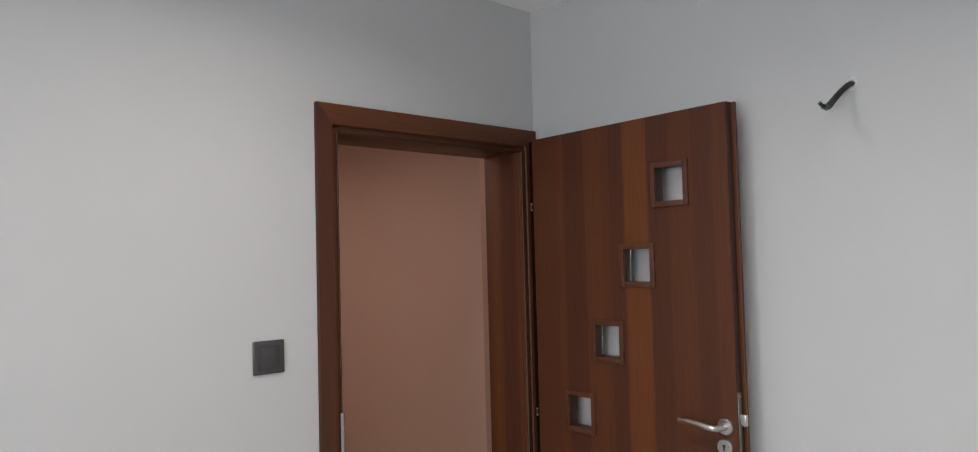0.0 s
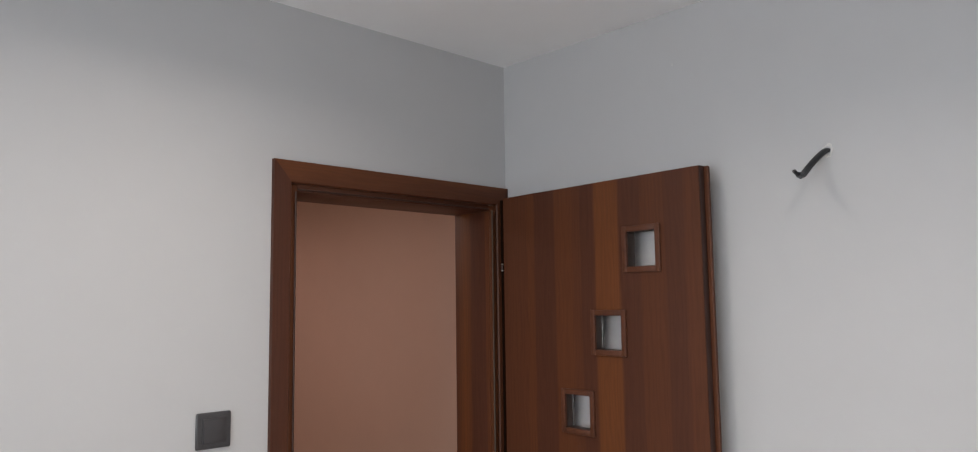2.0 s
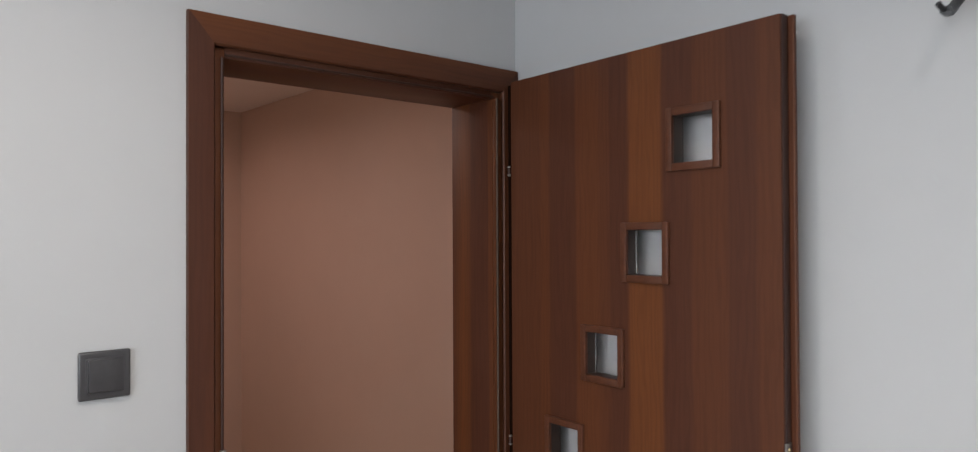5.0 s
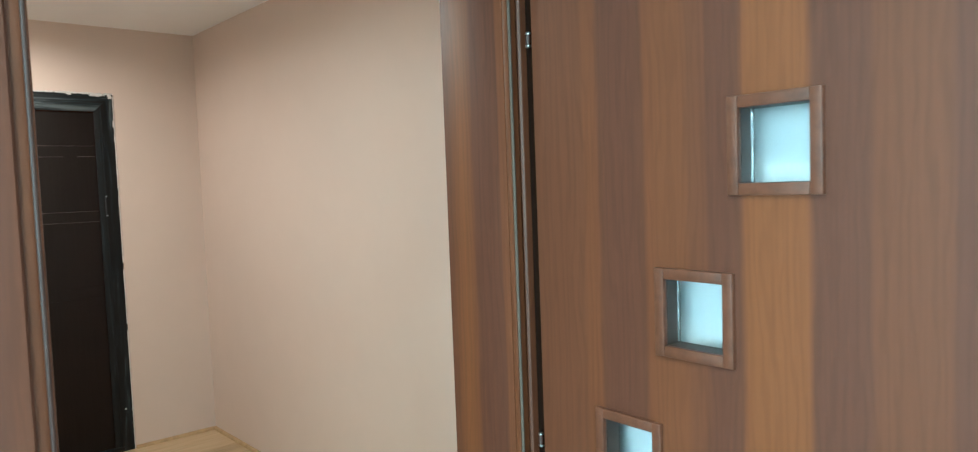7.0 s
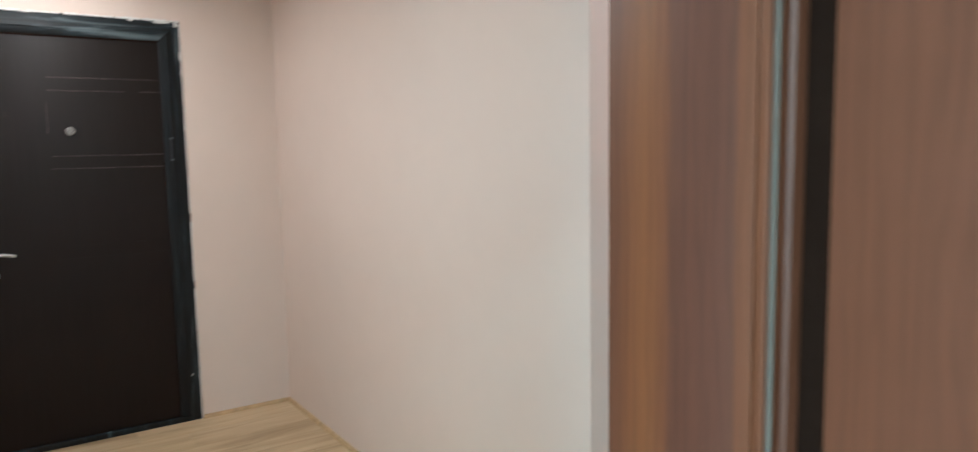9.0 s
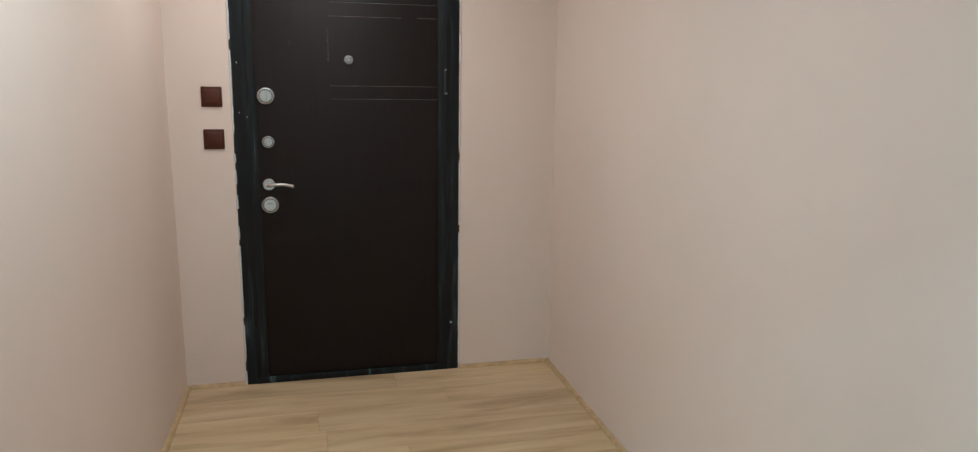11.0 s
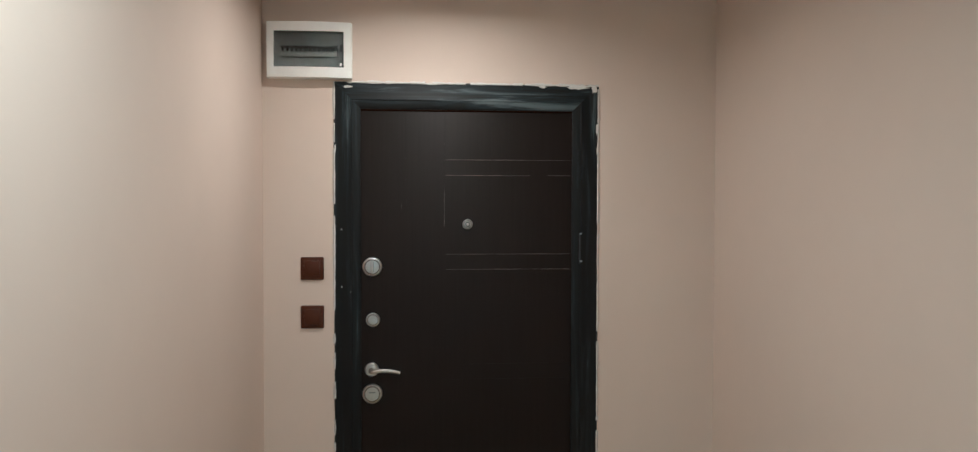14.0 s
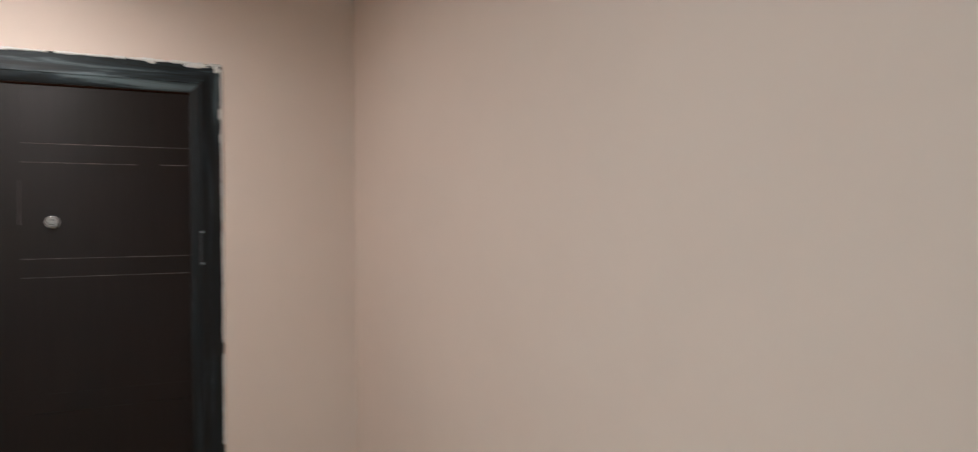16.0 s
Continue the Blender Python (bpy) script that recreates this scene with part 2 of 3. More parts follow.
M_LAM = laminate()
M_STRIP = plain("oak_edge_strip", (0.42, 0.30, 0.155), 0.5, 0, 0.18, 25)
M_ROOMFLOOR = plain("pale_room_floor", (0.42, 0.38, 0.34), 0.5, 0, 0.12, 6)
M_SCREED = plain("dark_underlay", (0.09, 0.07, 0.05), 0.9)


# ---- building helpers ----
def box(bm, x0, x1, y0, y1, z0, z1, bevel=0.0, seg=2):
    """A box between two corners, its edges rounded by bevel."""
    vs = [bm.verts.new((x, y, z)) for x in (x0, x1) for y in (y0, y1) for z in (z0, z1)]
    fs = [bm.faces.new([vs[i] for i in q]) for q in ((0, 1, 3, 2), (4, 6, 7, 5), (0, 4, 5, 1), (2, 3, 7, 6), (0, 2, 6, 4), (1, 5, 7, 3))]
    if bevel:
        es = list({e for f in fs for e in f.edges})
        bmesh.ops.bevel(bm, geom=es, offset=bevel, segments=seg, profile=0.5, affect="EDGES")
    return bm


def mbox(*a, **k):
    return box(bmesh.new(), *a, **k)


def lathe(profile, centre, axis="-y", seg=32):
    """A turned shape: (radius, height) pairs, spun round an axis through centre."""
    bm = bmesh.new()
    rings = []
    for r, h in profile:
        if r < 1e-6:
            rings.append([bm.verts.new((0, 0, h))])
        else:
            rings.append([bm.verts.new((r * math.cos(2 * math.pi * i / seg), r * math.sin(2 * math.pi * i / seg), h)) for i in range(seg)])
    for a, b in zip(rings, rings[1:]):
        for i in range(seg):
            j = (i + 1) % seg
            if len(a) == 1 and len(b) > 1:
                bm.faces.new((a[0], b[i], b[j]))
            elif len(b) == 1 and len(a) > 1:
                bm.faces.new((a[i], a[j], b[0]))
            elif len(a) > 1:
                bm.faces.new((a[i], a[j], b[j], b[i]))
    turn = {"-y": Matrix.Rotation(radians(90), 4, "X"), "-x": Matrix.Rotation(radians(-90), 4, "Y"), "z": Matrix.Identity(4), "-z": Matrix.Rotation(radians(180), 4, "X")}[axis]
    bm.transform(Matrix.Translation(centre) @ turn)
    bmesh.ops.recalc_face_normals(bm, faces=bm.faces)
    return bm


def tube(points, radii, seg=12, flat=1.0):
    """A round bar along points with a radius at each."""
    bm = bmesh.new()
    pts = [Vector(p) for p in points]
    rings = []
    ref = Vector((0, 0, 1))
    for i, p in enumerate(pts):
        d = (pts[min(i + 1, len(pts) - 1)] - pts[max(i - 1, 0)]).normalized()
        u = d.cross(ref)
        u = u.normalized() if u.length > 1e-4 else Vector((1, 0, 0))
        w = d.cross(u).normalized()
        rings.append([bm.verts.new(p + radii[i] * (math.cos(a) * u + flat * math.sin(a) * w)) for a in (2 * math.pi * k / seg for k in range(seg))])
    for a, b in zip(rings, rings[1:]):
        for k in range(seg):
            bm.faces.new((a[k], a[(k + 1) % seg], b[(k + 1) % seg], b[k]))
    bm.faces.new(rings[0])
    bm.faces.new(rings[-1])
    bmesh.ops.recalc_face_normals(bm, faces=bm.faces)
    return bm


def spline(points, n=6):
    """Catmull-Rom points through the given ones."""
    p = [Vector(q) for q in points]
    p = [2 * p[0] - p[1]] + p + [2 * p[-1] - p[-2]]
    out = []
    for i in range(1, len(p) - 2):
        for k in range(n):
            t = k / n
            out.append(0.5 * (2 * p[i] + (p[i + 1] - p[i - 1]) * t + (2 * p[i - 1] - 5 * p[i] + 4 * p[i + 1] - p[i + 2]) * t * t + (3 * p[i] - p[i - 1] - 3 * p[i + 1] + p[i + 2]) * t ** 3))
    return out + [p[-2]]


def world_loc(ob):
    v = Vector((0, 0, 0))
    while ob:
        v += ob.location
        ob = ob.parent
    return v


def to_mesh(name, bm, material, smooth=True):
    me = bpy.data.meshes.new(name)
    bmesh.ops.recalc_face_normals(bm, faces=bm.faces)
    bm.to_mesh(me)
    bm.free()
    me.materials.append(material)
    if smooth:
        me.polygons.foreach_set("use_smooth", [True] * len(me.polygons))
        me.set_sharp_from_angle(angle=radians(35))
    return me


def part(name, bm, material, parent, label=""):
    """One mesh, given in world places, under a thing or a part."""
    bm.transform(Matrix.Translation(-world_loc(parent)))
    ob = new(name, to_mesh(name, bm, material))
    ob.parent = parent
    return tagged(ob, label)


def thing(name, at, label, category, group="", kind=""):
    ob = new(name)
    ob.location = at
    ob.empty_display_size = 0.1
    return tagged(ob, label, category, group, kind)


def structure(name, bm, material, label, category):
    return tagged(new(name, to_mesh(name, bm, material, False)), label, category, kind="structure")


# ---- the shell ----
OX0, OX1, OZ = -0.836, -0.050, 1.956            # rough opening of the room door
T = 0.080                                        # where the grey half of the wall ends
SX0, SX1, SZ = -0.767, 0.256, 2.055              # entrance opening

bm = mbox(ROOM_W - 0.3, OX0, 0, T, 0, CEIL)
box(bm, OX1, 0.0, 0, T, 0, CEIL)
box(bm, OX0, OX1, 0, T, OZ, CEIL)
structure("wall_north", bm, M_WALL, "smooth light grey painted wall beside the doorway", "wall")
bm = mbox(0.0, 0.12, ROOM_D - 0.1, T, 0, CEIL)
structure("wall_east", bm, M_WALL, "smooth light grey painted wall behind the open door", "wall")
bm = mbox(ROOM_W, 0.0, ROOM_D - 0.1, ROOM_D, 0, CEIL)
structure("wall_south", bm, M_WALL, "plain light grey painted wall", "wall")
bm = mbox(ROOM_W - 0.3, ROOM_W, ROOM_D - 0.1, WIN[0], 0, CEIL)
box(bm, ROOM_W - 0.3, ROOM_W, WIN[1], 0, 0, CEIL)
box(bm, ROOM_W - 0.3, ROOM_W, WIN[0], WIN[1], 0, WIN[2])
box(bm, ROOM_W - 0.3, ROOM_W, WIN[0], WIN[1], WIN[3], CEIL)
structure("wall_west", bm, M_WALL, "light grey painted wall with a window opening", "wall")
structure("ceiling", mbox(ROOM_W - 0.3, 0.12, ROOM_D - 0.1, T, CEIL, CEIL + 0.1), M_CEIL, "plain white painted room ceiling", "ceiling")
structure("floor", mbox(ROOM_W - 0.3, 0.12, ROOM_D - 0.1, HALL_S, -0.1, 0), M_ROOMFLOOR, "pale greyish room floor", "floor")

bm = mbox(HALL_W - 0.1, OX0, T, HALL_S, 0, CEIL)
box(bm, OX1, PASS_E, T, HALL_S, 0, CEIL)
box(bm, OX0, OX1, T, HALL_S, OZ, CEIL)
structure("hall_wall_south", bm, M_HALL, "cream painted hall wall round the inner doorway", "wall")
structure("hall_wall_east", mbox(HALL_E, HALL_E + 0.14, PASS_N, HALL_N + 0.2, 0, CEIL), M_HALL, "smooth cream painted hall wall", "wall")
bm = mbox(HALL_E + 0.14, PASS_E + 0.3, PASS_N, PASS_N + 0.14, 0, CEIL)
box(bm, PASS_E, PASS_E + 0.3, T, PASS_N, 0, CEIL)
structure("passage_wall", bm, M_HALL, "plain cream painted walls closing a side passage", "wall")
structure("hall_wall_west", mbox(HALL_W - 0.1, HALL_W, HALL_S, HALL_N + 0.2, 0, CEIL), M_HALL, "smooth cream painted hall wall", "wall")
bm = mbox(HALL_W, SX0, HALL_N, HALL_N + 0.2, 0, CEIL)
box(bm, SX1, HALL_E, HALL_N, HALL_N + 0.2, 0, CEIL)
box(bm, SX0, SX1, HALL_N, HALL_N + 0.2, SZ, CEIL)
structure("hall_wall_north", bm, M_HALL, "cream painted wall round the entrance door", "wall")
bm = mbox(HALL_W - 0.1, HALL_E + 0.14, T, HALL_N + 0.2, CEIL, CEIL + 0.1)
box(bm, HALL_E + 0.14, PASS_E + 0.3, T, PASS_N + 0.14, CEIL, CEIL + 0.1)
structure("hall_ceiling", bm, M_CEIL, "plain white painted hall ceiling", "ceiling")

# ---- room door: lining, architrave and open leaf ----
door_frame = thing("door_frame", (-0.42, 0.08, 0), "dark walnut laminate door lining with mitred architrave", "door frame")
JX0, JX1, JZ, JY = -0.801, -0.085, 1.913, 0.172
AX0, AX1, AZ = -0.876, -0.004, 1.995
part("jamb", mbox(OX0 + 0.002, JX0, 0.0, JY, 0, JZ + 0.02, bevel=0.0015), M_LINE, door_frame)
part("jamb", mbox(JX1, OX1 - 0.002, 0.0, JY, 0, JZ + 0.02, bevel=0.0015), M_LINE, door_frame)
part("head", mbox(JX0, JX1, 0.0, JY, JZ, OZ - 0.002, bevel=0.0015), M_HEAD, door_frame)


def casing(x_out, x_in, z_out, z_in, side):
    """One mitred architrave board: 'l', 'r' or 't', with a rounded face."""
    bm = bmesh.new()
    prof = [(0.0, 0.001), (0.0, -0.010), (0.003, -0.0145), (0.5, -0.0165), (0.94, -0.0150), (1.0, -0.011), (1.0, 0.001)]
    rows = []
    for f, y in prof:
        if side == "t":
            z = z_out + (z_in - z_out) * f
            rows.append([(AX0 + (A_IN0 - AX0) * f, y, z), (AX1 + (A_IN1 - AX1) * f, y, z)])
        else:
            x = x_out + (x_in - x_out) * f
            rows.append([(x, y, 0.0), (x, y, z_out + (z_in - z_out) * f)])
    vs = [[bm.verts.new(p) for p in r] for r in rows]
    for a, b in zip(vs, vs[1:]):
        bm.faces.new((a[0], b[0], b[1], a[1]))
    bm.faces.new([v[0] for v in vs])
    bm.faces.new([v[1] for v in reversed(vs)])
    bm.faces.new((vs[0][0], vs[0][1], vs[-1][1], vs[-1][0]))
    return bm


A_IN0, A_IN1, A_INZ = -0.824, -0.058, 1.934
part("architrave", casing(AX0, A_IN0, AZ, A_INZ, "l"), M_TRIM, door_frame)
part("architrave", casing(AX1, A_IN1, AZ, A_INZ, "r"), M_TRIM, door_frame)
part("architrave", casing(0, 0, AZ, A_INZ, "t"), M_HEAD, door_frame)
# rebate lips and rubber seals
part("rebate", mbox(JX1 - 0.0005, JX1 + 0.022, -0.013, -0.002, 0, JZ, bevel=0.002), M_LINE, door_frame)
part("seal", tube([(JX1 + 0.001, -0.022 + 0.004, 0.0), (JX1 + 0.001, -0.018, JZ)], [0.0027, 0.0027], 10), M_SEAL, door_frame, "grey rubber sealing strip")
part("seal", tube([(JX0 - 0.006, -0.004, 0.0), (JX0 - 0.006, -0.004, JZ)], [0.0028, 0.0028], 10), M_EDGE, door_frame, "dark rubber sealing strip")
part("seal", tube([(JX0, -0.004, JZ + 0.006), (JX1, -0.004, JZ + 0.006)], [0.0028, 0.0028], 10), M_EDGE, door_frame, "dark rubber sealing strip")
strike = part("strike_plate", mbox(JX0 - 0.001, JX0 + 0.0025, 0.001, 0.024, 0.900, 1.120, bevel=0.001), M_CHROME, door_frame, "bright metal strike plate")
part("lip", mbox(JX0 - 0.0115, JX0 + 0.0025, -0.0085, 0.0012, 0.900, 1.128, bevel=0.003), M_CHROME, strike)

LX, LTOP, LBOT = -0.070, 1.951, 0.010            # leaf: face, top, bottom
LY0, LY1, LIP = -0.058, -0.813, -0.8240           # hinge edge, lock edge, lip edge
leaf = thing("interior_door", (LX, LY0, 0), "open dark walnut laminate door with small square glass panes", "door")
leaf.rotation_euler.z = radians(-2.7)              # not quite flat to the wall
G = 0.0505                                        # half an opening's side
PANES = [(-0.6245 + 0.1242 * i, 1.7475 - 0.2326 * i) for i in range(4)]


def leaf_panel(x0, x1, y_hinge, y_lock, holes):
    """A slab with square holes, cut as a grid of cells round them."""
    bm = bmesh.new()
    ys = sorted({y_hinge, y_lock, *(y + s * G for y, z in holes for s in (-1, 1))})
    zs = sorted({LBOT, LTOP, *(z + s * G for y, z in holes for s in (-1, 1))})
    grid = {}

    def v(x, y, z):
        key = (x, round(y, 5), round(z, 5))
        if key not in grid:
            grid[key] = bm.verts.new((x, y, z))
        return grid[key]
    solid = {}
    for i, (a, b) in enumerate(zip(ys, ys[1:])):
        for j, (c, d) in enumerate(zip(zs, zs[1:])):
            solid[i, j] = not any(abs((a + b) / 2 - y) < G and abs((c + d) / 2 - z) < G for y, z in holes)
    for (i, j), full in solid.items():
        if not full:
            continue
        a, b, c, d = ys[i], ys[i + 1], zs[j], zs[j + 1]
        bm.faces.new((v(x0, a, c), v(x0, a, d), v(x0, b, d), v(x0, b, c)))
        bm.faces.new((v(x1, a, c), v(x1, b, c), v(x1, b, d), v(x1, a, d)))
        for di, dj, p, q in ((-1, 0, (a, c), (a, d)), (1, 0, (b, c), (b, d)), (0, -1, (a, c), (b, c)), (0, 1, (a, d), (b, d))):
            if not solid.get((i + di, j + dj), False):
                bm.faces.new((v(x0, *p), v(x1, *p), v(x1, *q), v(x0, *q)))
    return bm


panel = part("panel", leaf_panel(LX, LX + 0.026, LY0, LY1, PANES), M_LEAF, leaf)
part("lip", leaf_panel(LX + 0.026, LX + 0.036, LY0 + 0.006, LIP, PANES), M_LEAF, leaf)
# added dark strip: paints the shade of the deep hinge gap
part("gap_shade", mbox(LX + 0.022, LX + 0.034, LY0 + 0.0065, -0.018, LBOT, LTOP, bevel=0.002), M_SEAL_AND_SHADE, leaf, "dark strip standing in for shade in the hinge gap")
part("edge_band", mbox(LX + 0.003, LX + 0.022, LY1 - 0.0016, LY1 + 0.0005, LBOT, LTOP), M_EDGE, leaf)
part("edge_bead", tube([(LX + 0.027, LIP + 0.001, LBOT), (LX + 0.027, LIP + 0.001, LTOP)], [0.0025, 0.0025], 8), M_LINE, leaf)
for y, z in PANES:
    o, i = 0.0645, 0.0485
    bm = bmesh.new()
    for a, b, c, d in ((-o, -i, -o, o), (i, o, -o, o), (-i, i, i, o), (-i, i, -o, -i)):
        box(bm, LX - 0.0075, LX + 0.002, y + a, y + b, z + c, z + d, bevel=0.0016, seg=2)
    frame_piece = part("pane_frame", bm, M_MOULD, leaf, "raised square walnut moulding")
    bm = bmesh.new()
    for a, b, c, d in ((-i - 0.0025, -i, -i, i), (i, i + 0.0025, -i, i), (-i, i, i, i + 0.0025), (-i, i, -i - 0.0025, -i)):
        box(bm, LX + 0.002, LX + 0.034, y + a, y + b, z + c, z + d)
    part("reveal", bm, M_REVEAL, frame_piece)
    part("pane", mbox(LX + 0.0265, LX + 0.0305, y - i, y + i, z - i, z + i), M_GLASS, frame_piece, "small square glass pane").visible_shadow = False
for z in (1.721, 1.020, 0.30):
    kx, ky = LX + 0.006, LY0 + 0.016
    h = part("hinge", tube([(kx, ky, z - 0.010), (kx, ky, z + 0.010)], [0.0045, 0.0045], 14), M_EDGE, leaf, "small dark hinge knuckle with bright pins")
    for d in (-1, 1):
        part("pin", tube([(kx, ky, z + d * 0.009), (kx, ky, z + d * 0.0115), (kx, ky, z + d * 0.0135)], [0.0047, 0.0047, 0.0025], 10), M_CHROME, h)

ROSE = [(0.0, 0.0), (0.0255, 0.0), (0.0260, 0.003), (0.0240, 0.0075), (0.0225, 0.0088), (0.0, 0.0090)]
hy, hz = -0.778, 1.085
lever = part("handle", lathe([(0.9 * r, h) for r, h in ROSE], (LX, hy, hz), "-x"), M_CHROME, leaf, "curved satin nickel lever handle")
neck = [(LX - 0.006, hy, hz), (LX - 0.030, hy, hz), (LX - 0.046, hy + 0.008, hz), (LX - 0.051, hy + 0.030, hz + 0.003), (LX - 0.051, hy + 0.062, hz + 0.008), (LX - 0.049, hy + 0.098, hz + 0.009), (LX - 0.042, hy + 0.119, hz + 0.006), (LX - 0.030, hy + 0.124, hz + 0.006)]
pts = spline(neck, 6)
part("lever", tube(pts, [0.0085 - 0.0035 * (k / len(pts)) for k in range(len(pts))], 14, 1.15), M_CHROME, lever)
esc = part("escutcheon", lathe([(0.9 * r, h) for r, h in ROSE], (LX, hy + 0.003, 1.030), "-x"), M_CHROME, leaf, "round keyhole cover")
bm = lathe([(0, 0), (0.0042, 0), (0.0042, 0.0098), (0, 0.0098)], (LX, hy + 0.003, 1.034), "-x", 16)
box(bm, LX - 0.0098, LX, hy + 0.001, hy + 0.005, 1.021, 1.033)
part("keyhole", bm, M_BLACKPL, esc)
# plate's base colour carries the dark surroundings it would mirror
lock = part("lock_plate", mbox(LX + 0.002, LX + 0.022, LY1 - 0.0035, LY1 + 0.001, 0.945, 1.178, bevel=0.0012), M_STEELDARK, leaf, "steel lock plate in the edge, darkened for its reflection")
part("latch", mbox(LX + 0.006, LX + 0.018, LY1 - 0.021, LY1 - 0.002, 1.090, 1.122, bevel=0.003), M_CHROME, lock)
part("screw", lathe([(0, 0), (0.0035, 0), (0.003, 0.0012), (0, 0.0012)], (LX + 0.012, LY1 - 0.0035, 1.166), "-y", 12), M_BRASS, lock)

# ---- small things on the room walls ----
def wall_switch(name, cx, cz, y, half, material, label, rocker=True, group=""):
    """A square plate on a wall that faces -y, with a raised centre."""
    ob = thing(name, (cx, y, cz), label, "switch", group)
    bm = mbox(cx - half, cx + half, y - 0.0085, y, cz - half, cz + half, bevel=0.0042, seg=3)
    part("plate", bm, material, ob)
    r = half * 0.66
    part("surround", mbox(cx - r - 0.003, cx + r + 0.003, y - 0.0105, y - 0.006, cz - r - 0.003, cz + r + 0.003, bevel=0.0012), material, ob)
    bm = mbox(cx - r, cx + r, y - 0.0145, y - 0.008, cz - r, cz + r, bevel=0.002, seg=2)
    if rocker:
        for v in bm.verts:
            if v.co.y < y - 0.010:
                v.co.y += 0.0034 * (v.co.x - cx) / r
    part("rocker" if rocker else "cover", bm, material, ob)
    return ob


wall_switch("light_switch", -1.021, 1.3055, 0.0, 0.0435, M_ANTH, "anthracite single light switch beside the door frame")

cable = thing("loose_cable", (0.0, -1.099, 1.961), "black electric cable stub sticking out of the wall", "cable")
cp = spline([(0.03, -1.099, 1.960), (0.0, -1.099, 1.958), (-0.016, -1.097, 1.953), (-0.045, -1.088, 1.932), (-0.079, -1.082, 1.906), (-0.115, -1.086, 1.888), (-0.142, -1.090, 1.884)], 6)
part("sheath", tube(cp, [0.0062 + 0.0026 * min(1, k / 14) for k in range(len(cp))], 12, 0.8), M_CABLE, cable)
part("wire", tube(spline([(-0.138, -1.088, 1.886), (-0.150, -1.086, 1.888), (-0.157, -1.084, 1.893)], 4), [0.0044] * 9, 8), M_CABLE, cable)
part("wire", tube(spline([(-0.138, -1.092, 1.882), (-0.147, -1.095, 1.878), (-0.151, -1.096, 1.877)], 4), [0.0044] * 9, 8), M_CABLE, cable)


def ragged_ring(cx, cy, r, rim, axis_x, seed, seg=22, depth=0.0025):
    """An uneven ring of filler round a hole in a wall that faces -x."""
    rng = random.Random(seed)
    bm = bmesh.new()
    inner, outer, face = [], [], []
    for k in range(seg):
        a = 2 * math.pi * k / seg
        ro = r + rim * rng.uniform(0.15, 1.0)
        inner.append(bm.verts.new((axis_x - depth * 0.8, cx + r * 0.92 * math.cos(a), cy + r * 0.92 * math.sin(a))))
        face.append(bm.verts.new((axis_x - depth, cx + (r + ro) / 2 * math.cos(a), cy + (r + ro) / 2 * math.sin(a))))
        outer.append(bm.verts.new((axis_x + 0.0005, cx + ro * math.cos(a), cy + ro * math.sin(a))))
    for k in range(seg):
        j = (k + 1) % seg
        bm.faces.new((inner[k], inner[j], face[j], face[k]))
        bm.faces.new((face[k], face[j], outer[j], outer[k]))
    return bm


part("filler", ragged_ring(-1.099, 1.958, 0.0105, 0.009, 0.0, 4), M_PLASTER, cable, "chipped white plaster round the hole")
chip = thing("plaster_chip", (0.0, -0.682, 2.272), "tiny white plaster chip on the grey wall", "chip")
part("chip", ragged_ring(-0.682, 2.272, 0.0022, 0.003, 0.0, 7, 9, 0.0015), M_PLASTER, chip)

# ---- room window and lamps, behind the walk ----
def window_unit(name, wall_x, out, span, sashes, label):
    """A plastic window set back in a wall opening; out is +1 or -1, the way out of doors along x."""
    y0, y1, z0, z1 = span
    ob = tagged(thing(name, (wall_x + out * 0.13, (y0 + y1) / 2, z0), label, "window"), kind="structure")
    fx0, fx1 = sorted((wall_x + out * 0.16, wall_x + out * 0.10))
    fw, step = 0.06, (y1 - y0) / sashes
    bm = bmesh.new()
    for a, b, c, d in ((y0, y0 + fw, z0, z1), (y1 - fw, y1, z0, z1), (y0 + fw, y1 - fw, z0, z0 + fw), (y0 + fw, y1 - fw, z1 - fw, z1)):
        box(bm, fx0, fx1, a, b, c, d, bevel=0.004)
    for k in range(1, sashes):
        box(bm, fx0, fx1, y0 + k * step - 0.04, y0 + k * step + 0.04, z0 + fw, z1 - fw, bevel=0.004)
    part("window_frame", bm, M_WHITEPL, ob)
    for k in range(sashes):
        a = y0 + k * step + (fw if k == 0 else 0.04)
        b = y0 + (k + 1) * step - (fw if k == sashes - 1 else 0.04)
        part("pane", mbox(fx0 + 0.02, fx0 + 0.026, a, b, z0 + fw, z1 - fw), M_PANE, ob).visible_shadow = False
    sx0, sx1 = sorted((wall_x + out * 0.10, wall_x - out * 0.04))
    part("window_sill", mbox(sx0, sx1, y0 - 0.03, y1 + 0.03, z0, z0 + 0.02, bevel=0.004), M_WHITEPL, ob)
    return ob


window_unit("window_1", ROOM_W, -1, WIN, 2, "white plastic framed window in the grey wall")


